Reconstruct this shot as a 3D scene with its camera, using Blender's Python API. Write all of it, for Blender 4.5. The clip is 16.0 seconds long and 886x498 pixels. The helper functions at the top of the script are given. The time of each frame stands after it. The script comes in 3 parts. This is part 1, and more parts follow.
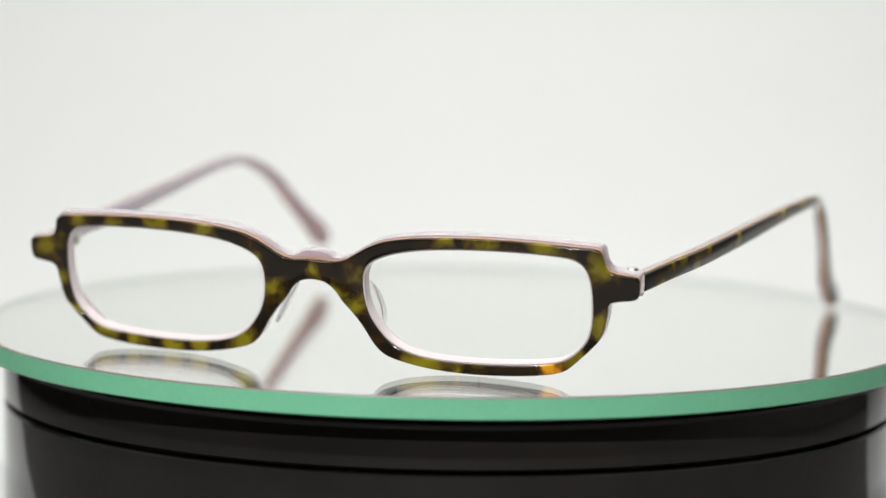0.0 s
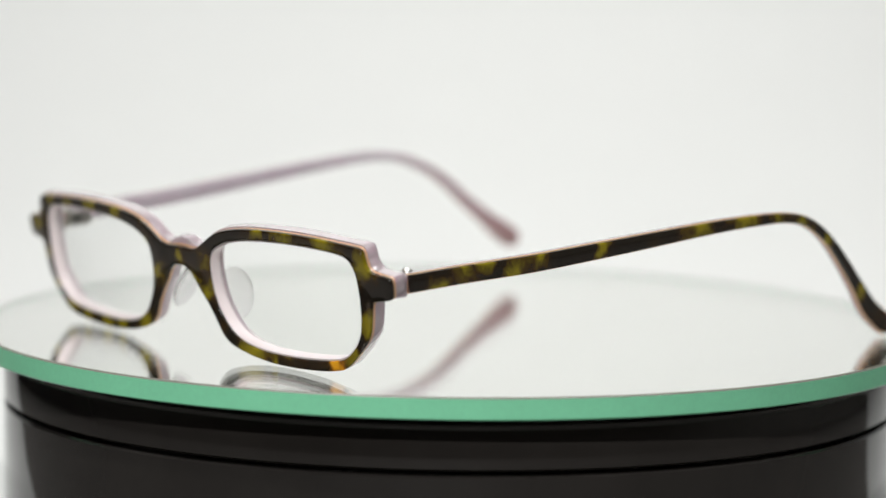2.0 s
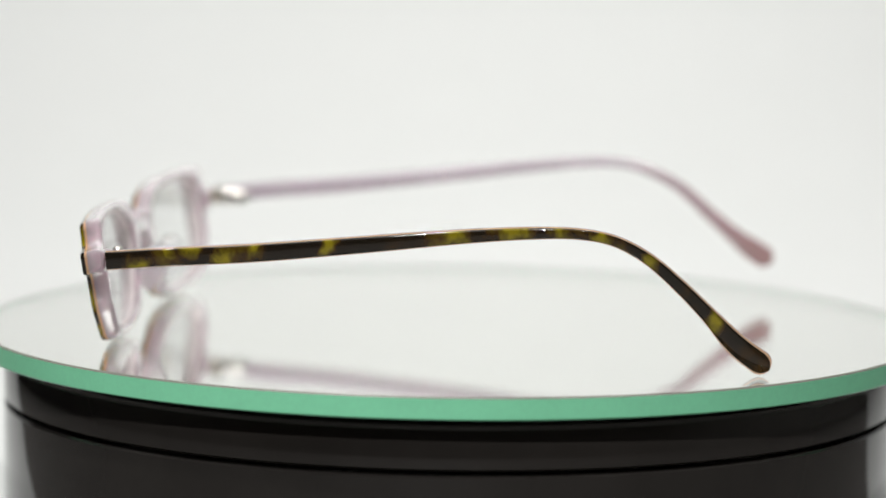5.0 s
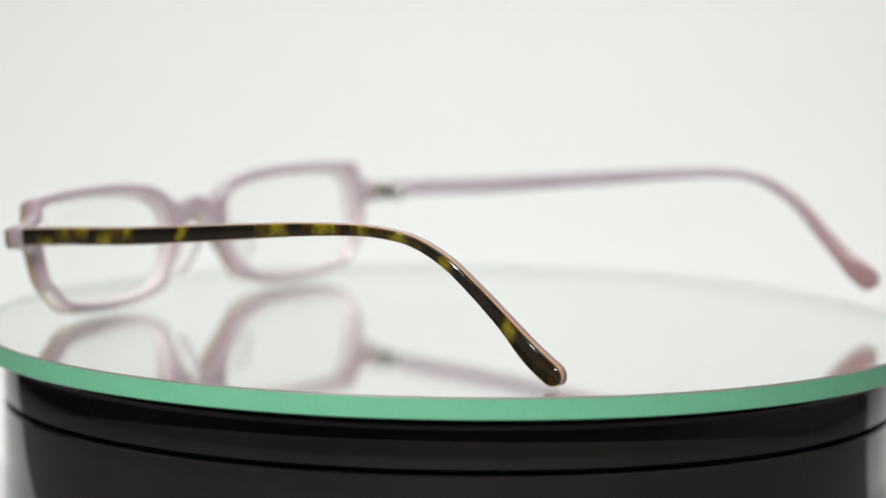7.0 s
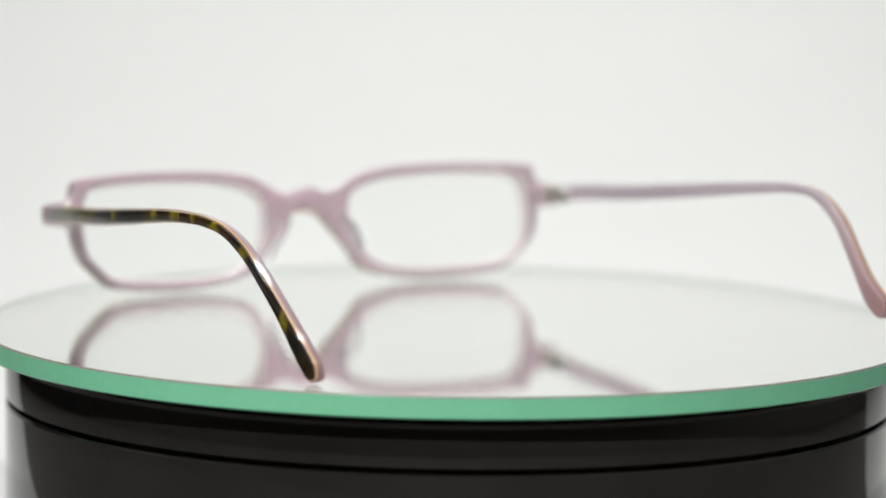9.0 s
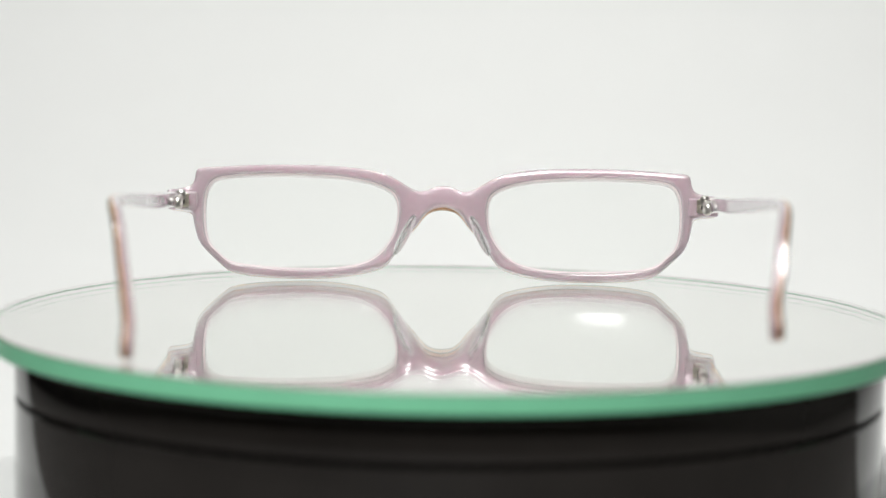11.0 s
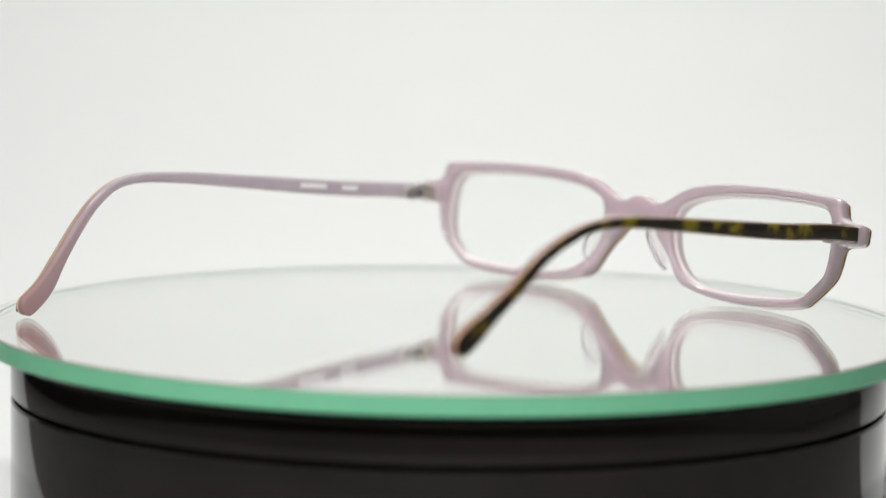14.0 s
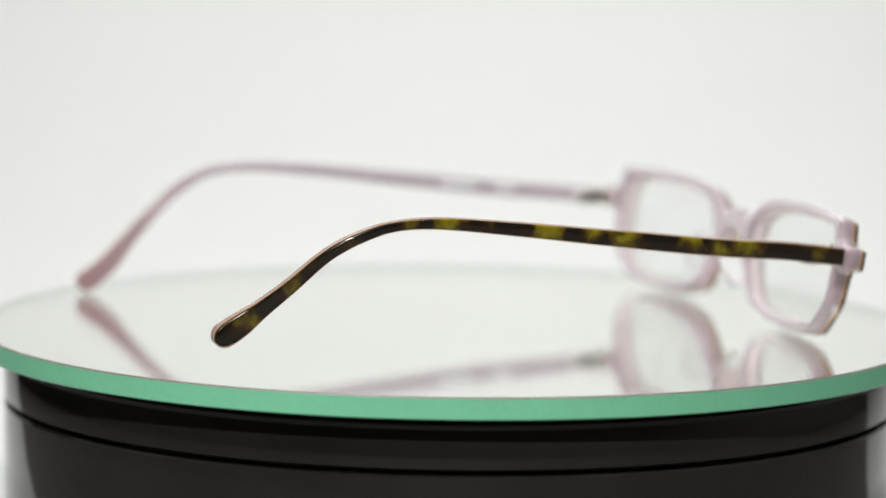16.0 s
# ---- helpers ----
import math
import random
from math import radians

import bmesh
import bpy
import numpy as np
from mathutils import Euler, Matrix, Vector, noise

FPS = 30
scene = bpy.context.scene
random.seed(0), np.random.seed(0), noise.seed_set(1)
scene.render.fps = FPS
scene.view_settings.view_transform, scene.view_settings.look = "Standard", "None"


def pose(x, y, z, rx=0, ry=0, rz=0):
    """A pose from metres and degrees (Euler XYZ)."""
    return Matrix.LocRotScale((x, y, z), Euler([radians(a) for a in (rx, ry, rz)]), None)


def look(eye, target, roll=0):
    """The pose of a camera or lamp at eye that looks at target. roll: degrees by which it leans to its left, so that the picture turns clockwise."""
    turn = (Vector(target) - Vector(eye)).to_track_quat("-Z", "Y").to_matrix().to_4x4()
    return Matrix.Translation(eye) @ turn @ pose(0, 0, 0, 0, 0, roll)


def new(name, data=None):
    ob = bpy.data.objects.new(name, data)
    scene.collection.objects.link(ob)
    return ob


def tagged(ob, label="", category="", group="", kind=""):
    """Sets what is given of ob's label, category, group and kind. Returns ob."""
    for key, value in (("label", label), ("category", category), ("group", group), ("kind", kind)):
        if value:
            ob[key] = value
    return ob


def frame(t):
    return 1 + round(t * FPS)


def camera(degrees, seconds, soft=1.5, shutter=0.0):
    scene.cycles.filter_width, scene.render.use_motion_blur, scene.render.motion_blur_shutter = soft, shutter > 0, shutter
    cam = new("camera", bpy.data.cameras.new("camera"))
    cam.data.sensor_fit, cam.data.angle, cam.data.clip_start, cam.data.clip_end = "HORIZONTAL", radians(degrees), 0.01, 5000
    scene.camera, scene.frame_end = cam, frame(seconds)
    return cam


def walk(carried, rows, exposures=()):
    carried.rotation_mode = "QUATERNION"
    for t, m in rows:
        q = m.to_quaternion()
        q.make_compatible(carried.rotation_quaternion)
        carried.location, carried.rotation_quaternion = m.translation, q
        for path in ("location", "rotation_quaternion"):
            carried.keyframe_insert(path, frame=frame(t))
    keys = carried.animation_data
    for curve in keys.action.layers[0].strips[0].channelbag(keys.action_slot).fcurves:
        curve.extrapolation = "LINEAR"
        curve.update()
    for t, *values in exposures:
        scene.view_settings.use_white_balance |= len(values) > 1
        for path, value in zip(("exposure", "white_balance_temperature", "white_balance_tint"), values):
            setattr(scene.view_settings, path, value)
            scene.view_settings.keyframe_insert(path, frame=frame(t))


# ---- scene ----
# A fixed camera before a slowly turning mirror disc that carries a pair of spectacles.
MM = 0.001
EYE = (-0.00186, -0.6969, 0.0966)
PITCH, ROLL = -6.585, 0.824


def cam_pose(back):
    """The camera's pose, drawn back by that many metres along its view."""
    return pose(*EYE, 90 + PITCH, 0, 0) @ pose(0, 0, back, 0, 0, ROLL)


cam = camera(15.92, 16.0)
# seconds, metres drawn back, metres to the plane in focus: the lens refocuses from the near side to the far side and back
REFOCUS = [(0.0, 0.0, 0.626), (2.0, 0.0, 0.626), (4.2, 0.0, 0.628), (6.5, 0.0, 0.622), (8.2, 0.0, 0.620), (9.0, 0.002, 0.640), (10.0, 0.0160, 0.772), (10.5, 0.0165, 0.779), (12.0, 0.0170, 0.778),
           (13.0, 0.0165, 0.768), (13.3, 0.0108, 0.720), (14.0, 0.0105, 0.715), (14.9, 0.0100, 0.712), (15.0, 0.0004, 0.624), (15.2, 0.0, 0.623), (16.0, 0.0, 0.623)]
walk(cam, [(t, cam_pose(back)) for t, back, sharp in REFOCUS])
focus_mark = tagged(new("focus_mark"), kind="structure")
cam.data.dof.use_dof = True
cam.data.dof.focus_object = focus_mark
cam.data.dof.aperture_fstop = 9.0

# ---- light ----
world = bpy.data.worlds.new("room_air")
world.use_nodes = True
world.node_tree.nodes["Background"].inputs[0].default_value = (0.95, 0.98, 1.0, 1)
world.node_tree.nodes["Background"].inputs[1].default_value = 0.02
scene.world = world


def area_lamp(name, eye, target, w, h, watts, colour=(1, 1, 1)):
    data = bpy.data.lights.new(name, "AREA")
    data.shape, data.size, data.size_y, data.energy, data.color = "RECTANGLE", w, h, watts, colour
    ob = new(name, data)
    ob.matrix_world = look(eye, target)
    return ob


scene.cycles.max_bounces, scene.cycles.glossy_bounces, scene.cycles.transparent_max_bounces = 20, 12, 24
scene.cycles.caustics_reflective = scene.cycles.caustics_refractive = True
area_lamp("lamp_over_camera", (-0.10, -0.98, 0.76), (-0.06, 0.42, 0.12), 0.07, 0.04, 6.9, (0.995, 1.0, 0.985))
area_lamp("softbox_over_stage", (-0.05, 0.15, 0.95), (-0.03, 0.2, 0.0), 0.8, 0.3, 1.1, (0.99, 1.0, 0.98))
area_lamp("lamp_bulb_a", (-0.25, -0.35, 0.80), (0, 0, 0), 0.022, 0.022, 2.35, (1.0, 0.995, 0.975))
area_lamp("lamp_bulb_b", (0.22, 0.00, 0.85), (0, 0, 0), 0.022, 0.022, 2.35, (1.0, 0.995, 0.975))
area_lamp("lamp_bulb_c", (-0.30, 0.25, 0.85), (0, 0, 0), 0.022, 0.022, 2.35, (1.0, 0.995, 0.975))


# ---- materials ----
def material(name):
    mat = bpy.data.materials.new(name)
    mat.use_nodes = True
    return mat, mat.node_tree.nodes, mat.node_tree.links, mat.node_tree.nodes["Principled BSDF"]


def plain(name, colour, rough=0.4, metal=0.0, grain=0.0, scale=400.0, bump=0.0, coat=0.0, sss=0.0):
    """A plain surface with a faint two-scale unevenness in tone, gloss and relief."""
    mat, nodes, links, bsdf = material(name)
    bsdf.inputs["Roughness"].default_value = rough
    bsdf.inputs["Metallic"].default_value = metal
    bsdf.inputs["Coat Weight"].default_value = coat
    bsdf.inputs["Coat Roughness"].default_value = 0.012
    if sss:
        bsdf.inputs["Subsurface Weight"].default_value = sss
        bsdf.inputs["Subsurface Radius"].default_value = (0.005, 0.0038, 0.0044)
        bsdf.inputs["Subsurface Scale"].default_value = 1.0
    coord = nodes.new("ShaderNodeTexCoord")
    fine, broad = nodes.new("ShaderNodeTexNoise"), nodes.new("ShaderNodeTexNoise")
    fine.inputs["Scale"].default_value, broad.inputs["Scale"].default_value = scale, scale / 9
    fine.inputs["Detail"].default_value = 4
    for n in (fine, broad):
        links.new(coord.outputs["Object"], n.inputs["Vector"])
    add = nodes.new("ShaderNodeMath")
    add.operation = "ADD"
    links.new(fine.outputs["Fac"], add.inputs[0])
    links.new(broad.outputs["Fac"], add.inputs[1])
    ramp = nodes.new("ShaderNodeMapRange")
    ramp.inputs["From Min"].default_value, ramp.inputs["From Max"].default_value = 0.6, 1.4
    ramp.inputs["To Min"].default_value, ramp.inputs["To Max"].default_value = 1 - grain, 1 + grain
    links.new(add.outputs[0], ramp.inputs["Value"])
    mul = nodes.new("ShaderNodeVectorMath")
    mul.operation = "SCALE"
    mul.inputs[0].default_value = colour
    links.new(ramp.outputs[0], mul.inputs["Scale"])
    links.new(mul.outputs[0], bsdf.inputs["Base Color"])
    if bump:
        b = nodes.new("ShaderNodeBump")
        b.inputs["Strength"].default_value, b.inputs["Distance"].default_value = bump, 0.0003
        links.new(fine.outputs["Fac"], b.inputs["Height"])
        links.new(b.outputs[0], bsdf.inputs["Normal"])
    return mat


def tortoise(name, spots, seed):
    """Tortoiseshell acetate: near-black brown with olive clouds and, at each spot (x, y, z, radius in mm, amber 0 to 1), a paler patch."""
    mat, nodes, links, bsdf = material(name)
    bsdf.inputs["Roughness"].default_value = 0.12
    bsdf.inputs["Coat Weight"].default_value = 0.7
    bsdf.inputs["Coat Roughness"].default_value = 0.02
    coord = nodes.new("ShaderNodeTexCoord")
    warp = nodes.new("ShaderNodeTexNoise")
    warp.inputs["Scale"].default_value, warp.inputs["Detail"].default_value = 170, 2
    links.new(coord.outputs["Object"], warp.inputs["Vector"])
    centred = nodes.new("ShaderNodeVectorMath")
    centred.operation = "MULTIPLY_ADD"
    centred.inputs[1].default_value = (0.006, 0.006, 0.006)
    centred.inputs[2].default_value = (-0.003, -0.003, -0.003)
    links.new(warp.outputs["Color"], centred.inputs[0])
    place = nodes.new("ShaderNodeVectorMath")
    links.new(coord.outputs["Object"], place.inputs[0])
    links.new(centred.outputs[0], place.inputs[1])

    def mask(some):
        last = None
        for x, y, z, r, _ in some:
            d = nodes.new("ShaderNodeVectorMath")
            d.operation = "DISTANCE"
            links.new(place.outputs[0], d.inputs[0])
            d.inputs[1].default_value = (x * MM, y * MM, z * MM)
            m = nodes.new("ShaderNodeMapRange")
            m.inputs["From Min"].default_value, m.inputs["From Max"].default_value = r * 2.5 * MM, r * 0.2 * MM
            links.new(d.outputs["Value"], m.inputs["Value"])
            if last is None:
                last = m
            else:
                top = nodes.new("ShaderNodeMath")
                top.operation = "MAXIMUM"
                links.new(last.outputs[0], top.inputs[0])
                links.new(m.outputs[0], top.inputs[1])
                last = top
        return last

    clouds = nodes.new("ShaderNodeTexNoise")
    clouds.noise_dimensions = "4D"
    clouds.inputs["W"].default_value = seed
    clouds.inputs["Scale"].default_value, clouds.inputs["Detail"].default_value = 150, 3
    links.new(coord.outputs["Object"], clouds.inputs["Vector"])
    dark = nodes.new("ShaderNodeValToRGB")
    dark.color_ramp.elements[0].position, dark.color_ramp.elements[0].color = 0.50, (0.016, 0.012, 0.008, 1)
    dark.color_ramp.elements[1].position, dark.color_ramp.elements[1].color = 0.74, (0.17, 0.13, 0.010, 1)
    dark.color_ramp.elements.new(0.60).color = (0.045, 0.024, 0.008, 1)
    links.new(clouds.outputs["Fac"], dark.inputs[0])
    streaks = nodes.new("ShaderNodeTexNoise")
    streaks.inputs["Scale"].default_value, streaks.inputs["Detail"].default_value = 330, 4
    links.new(place.outputs[0], streaks.inputs["Vector"])
    out = dark.outputs[0]
    for colour, some in (((0.27, 0.215, 0.012), [s for s in spots if s[4] < 0.5]), ((0.78, 0.36, 0.015), [s for s in spots if s[4] >= 0.5])):
        if not some:
            continue
        grain = nodes.new("ShaderNodeMath")
        grain.operation = "MULTIPLY_ADD"
        links.new(streaks.outputs["Fac"], grain.inputs[0])
        grain.inputs[1].default_value = 1.25
        links.new(mask(some).outputs[0], grain.inputs[2])
        shape = nodes.new("ShaderNodeMapRange")
        shape.inputs["From Min"].default_value, shape.inputs["From Max"].default_value = 0.74, 1.56
        links.new(grain.outputs[0], shape.inputs["Value"])
        tone = nodes.new("ShaderNodeValToRGB")
        tone.color_ramp.elements[0].position, tone.color_ramp.elements[0].color = 0.10, (0.030, 0.013, 0.006, 1)
        tone.color_ramp.elements[1].position, tone.color_ramp.elements[1].color = 0.95, (*colour, 1)
        tone.color_ramp.elements.new(0.40).color = (0.090, 0.050, 0.008, 1)
        tone.color_ramp.elements.new(0.68).color = (0.155, 0.120, 0.010, 1) if colour[0] < 0.5 else (0.42, 0.15, 0.012, 1)
        links.new(shape.outputs[0], tone.inputs[0])
        share = nodes.new("ShaderNodeMapRange")
        share.inputs["From Min"].default_value, share.inputs["From Max"].default_value = 0.0, 0.75
        links.new(shape.outputs[0], share.inputs["Value"])
        mix = nodes.new("ShaderNodeMix")
        mix.data_type = "RGBA"
        links.new(share.outputs[0], mix.inputs["Factor"])
        links.new(out, mix.inputs["A"])
        links.new(tone.outputs[0], mix.inputs["B"])
        out = mix.outputs["Result"]
    links.new(out, bsdf.inputs["Base Color"])
    return mat


def clear(name, tint, ior, rough=0.0):
    mat, nodes, links, bsdf = material(name)
    bsdf.inputs["Base Color"].default_value = (*tint, 1)
    bsdf.inputs["Roughness"].default_value = rough
    bsdf.inputs["IOR"].default_value = ior
    bsdf.inputs["Transmission Weight"].default_value = 1.0
    return mat


LILAC = plain("lilac_acetate", (0.81, 0.645, 0.705), 0.10, grain=0.06, scale=500, coat=1.0, sss=0.5)
LILAC.node_tree.nodes["Principled BSDF"].inputs["Transmission Weight"].default_value = 0.42
LILAC.node_tree.nodes["Principled BSDF"].inputs["IOR"].default_value = 1.49
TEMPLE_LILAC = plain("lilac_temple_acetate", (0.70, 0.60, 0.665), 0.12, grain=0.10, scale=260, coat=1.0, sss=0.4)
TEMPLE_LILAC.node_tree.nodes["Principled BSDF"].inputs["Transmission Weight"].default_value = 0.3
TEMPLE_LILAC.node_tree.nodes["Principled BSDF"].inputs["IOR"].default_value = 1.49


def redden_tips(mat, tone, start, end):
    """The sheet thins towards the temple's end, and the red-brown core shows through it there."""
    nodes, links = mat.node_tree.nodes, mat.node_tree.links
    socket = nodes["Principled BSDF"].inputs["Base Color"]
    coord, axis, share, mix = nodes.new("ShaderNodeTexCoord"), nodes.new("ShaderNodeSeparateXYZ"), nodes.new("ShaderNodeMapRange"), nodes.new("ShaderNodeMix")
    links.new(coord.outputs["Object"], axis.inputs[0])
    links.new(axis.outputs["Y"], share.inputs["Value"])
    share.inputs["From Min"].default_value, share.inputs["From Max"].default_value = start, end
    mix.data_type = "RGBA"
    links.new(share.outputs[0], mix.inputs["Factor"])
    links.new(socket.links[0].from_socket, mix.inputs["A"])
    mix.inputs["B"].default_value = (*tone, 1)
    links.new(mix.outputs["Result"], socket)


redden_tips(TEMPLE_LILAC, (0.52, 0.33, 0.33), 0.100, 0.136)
PEACH = plain("peach_acetate", (0.78, 0.45, 0.27), 0.2, grain=0.1, scale=500, coat=0.3, sss=0.3)


def thin_lens(name, tint, steep):
    """A thin coated lens without power: clear, with a faint gloss that grows at grazing angles."""
    mat, nodes, links, bsdf = material(name)
    out = [n for n in nodes if n.bl_idname == "ShaderNodeOutputMaterial"][0]
    nodes.remove(bsdf)
    clear_part, gloss, amount, mix = nodes.new("ShaderNodeBsdfTransparent"), nodes.new("ShaderNodeBsdfGlossy"), nodes.new("ShaderNodeMath"), nodes.new("ShaderNodeMixShader")
    facing = nodes.new("ShaderNodeLayerWeight")
    clear_part.inputs["Color"].default_value = (*tint, 1)
    gloss.inputs["Roughness"].default_value = 0.02
    facing.inputs["Blend"].default_value = 0.5
    amount.operation = "POWER"
    links.new(facing.outputs["Facing"], amount.inputs[0])
    amount.inputs[1].default_value = steep
    least = nodes.new("ShaderNodeMath")
    least.inputs[1].default_value = 0.010
    links.new(amount.outputs[0], least.inputs[0])
    links.new(least.outputs[0], mix.inputs[0])
    links.new(clear_part.outputs[0], mix.inputs[1])
    links.new(gloss.outputs[0], mix.inputs[2])
    links.new(mix.outputs[0], out.inputs["Surface"])
    return mat


LENS = thin_lens("lens_plastic", (0.994, 0.998, 0.994), 5.0)
BEVEL = plain("frosted_lens_bevel", (0.90, 0.80, 0.81), 0.3, grain=0.03, scale=900, coat=0.6)
BEVEL.node_tree.nodes["Principled BSDF"].inputs["Transmission Weight"].default_value = 0.1
BEVEL.node_tree.nodes["Principled BSDF"].inputs["IOR"].default_value = 1.25
PAD = clear("clear_pad_plastic", (0.97, 0.96, 0.965), 1.35, 0.04)
PAD.node_tree.nodes["Principled BSDF"].inputs["Transmission Weight"].default_value = 0.93
PAD.node_tree.nodes["Principled BSDF"].inputs["Coat Weight"].default_value = 0.4
STEEL = plain("hinge_steel", (0.80, 0.78, 0.73), 0.28, 1.0, 0.15, 2500)
BRASS = plain("hinge_barrel_metal", (0.72, 0.68, 0.58), 0.42, 1.0, 0.2, 2500)
PRINT = plain("pale_print", (0.92, 0.91, 0.92), 0.4, grain=0.05)
def glass_face(name):
    """The polished face of the mirror's glass: clear from above, glossier towards grazing angles."""
    mat, nodes, links, bsdf = material(name)
    out = [n for n in nodes if n.bl_idname == "ShaderNodeOutputMaterial"][0]
    nodes.remove(bsdf)
    through_part, gloss, mix = nodes.new("ShaderNodeBsdfTransparent"), nodes.new("ShaderNodeBsdfGlossy"), nodes.new("ShaderNodeMixShader")
    facing, power, amount = nodes.new("ShaderNodeLayerWeight"), nodes.new("ShaderNodeMath"), nodes.new("ShaderNodeMath")
    gloss.inputs["Roughness"].default_value = 0.0
    gloss.inputs["Color"].default_value = (1, 1, 1, 1)
    through_part.inputs["Color"].default_value = (0.996, 1.0, 0.992, 1)
    facing.inputs["Blend"].default_value = 0.5
    power.operation, amount.operation = "POWER", "MULTIPLY_ADD"
    links.new(facing.outputs["Facing"], power.inputs[0])
    power.inputs[1].default_value = 6.0
    links.new(power.outputs[0], amount.inputs[0])
    amount.inputs[1].default_value, amount.inputs[2].default_value = 0.96, 0.04
    links.new(amount.outputs[0], mix.inputs[0])
    links.new(through_part.outputs[0], mix.inputs[1])
    links.new(gloss.outputs[0], mix.inputs[2])
    links.new(mix.outputs[0], out.inputs["Surface"])
    return mat


FACE = glass_face("polished_glass_face")
SILVER = plain("silvered_glass", (0.985, 0.99, 0.975), 0.0, 1.0, 0.0)
ARRIS = plain("worn_glass_arris", (0.27, 0.28, 0.235), 0.4, grain=0.1, scale=900)
EDGE = plain("ground_glass_edge", (0.32, 0.93, 0.57), 0.35, grain=0.05, scale=900, bump=0.05)
BLACK = plain("black_moulded_plastic", (0.025, 0.022, 0.020), 0.08, grain=0.25, scale=60, bump=0.02)
PAPER = plain("white_paper", (0.86, 0.868, 0.855), 0.75, grain=0.012, scale=30, bump=0.02)
DARK_TABLE = plain("dark_table_top", (0.14, 0.132, 0.125), 0.6, grain=0.1, scale=40, bump=0.05)
# Unseen east wall, paler than the rest to lighten the drum's reflection.
PALE_SHELL = plain("pale_shell", (0.50, 0.485, 0.46), 0.9, grain=0.05, scale=20, bump=0.1)
DARK_SHELL = plain("dark_shell", (0.07, 0.07, 0.07), 0.9, grain=0.05, scale=20, bump=0.1)


# ---- mesh helpers ----
def part(name, bm, mat, parent=None, label="", sharp=40):
    """Links a bmesh as one mesh object, under a thing or under a part."""
    bmesh.ops.recalc_face_normals(bm, faces=bm.faces)
    mesh = bpy.data.meshes.new(name)
    for f in bm.faces:
        f.smooth = True
    bm.to_mesh(mesh)
    bm.free()
    mesh.set_sharp_from_angle(angle=radians(sharp))
    mesh.materials.append(mat)
    ob = new(name, mesh)
    ob.parent = parent
    if label:
        ob["label"] = label
    return ob


def lathe(profile, steps=192, close=False):
    """A body of revolution about z from (radius, z) pairs."""
    bm = bmesh.new()
    rings = []
    for r, z in profile:
        if r < 1e-9:
            rings.append([bm.verts.new((0, 0, z))])
        else:
            rings.append([bm.verts.new((r * math.cos(2 * math.pi * k / steps), r * math.sin(2 * math.pi * k / steps), z)) for k in range(steps)])
    pairs = list(zip(rings, rings[1:])) + ([(rings[-1], rings[0])] if close else [])
    for a, b in pairs:
        for k in range(steps):
            j = (k + 1) % steps
            quad = [a[k % len(a)], a[j % len(a)], b[j % len(b)], b[k % len(b)]]
            bm.faces.new(list(dict.fromkeys(quad)))
    return bm


def box(bm, x0, x1, y0, y1, z0, z1, bevel=0.0):
    made = bmesh.ops.create_cube(bm, size=1.0, matrix=Matrix.Translation(((x0 + x1) / 2, (y0 + y1) / 2, (z0 + z1) / 2)) @ Matrix.Diagonal((x1 - x0, y1 - y0, z1 - z0, 1)))
    if bevel:
        edges = list({e for v in made["verts"] for e in v.link_edges})
        bmesh.ops.bevel(bm, geom=edges, offset=bevel, segments=3, profile=0.6, affect="EDGES")
    return bm


def rounded(points, turns=3):
    """Corner cutting of a closed outline, for soft corners; then even steps."""
    pts = [Vector(p) for p in points]
    for _ in range(turns):
        pts = [q for a, b in zip(pts, pts[1:] + pts[:1]) for q in (a.lerp(b, 0.25), a.lerp(b, 0.75))]
    length = sum((b - a).length for a, b in zip(pts, pts[1:] + pts[:1]))
    n = int(length / 0.55)
    out, walked, goal = [], 0.0, 0.0
    for a, b in zip(pts, pts[1:] + pts[:1]):
        d = (b - a).length
        while goal <= walked + d and len(out) < n:
            out.append(a.lerp(b, (goal - walked) / d if d else 0))
            goal += length / n
        walked += d
    return out


def inset(ring, amount):
    """The ring moved to its left by that much, along its own normals."""
    n, out = len(ring), []
    for k in range(n):
        t = ring[(k + 1) % n] - ring[k - 1]
        out.append(ring[k] + Vector((-t.y, t.x)).normalized() * amount)
    return out


def turned(ring, ccw=True):
    area = sum(a.x * b.y - b.x * a.y for a, b in zip(ring, ring[1:] + ring[:1]))
    return ring if (area > 0) == ccw else ring[::-1]


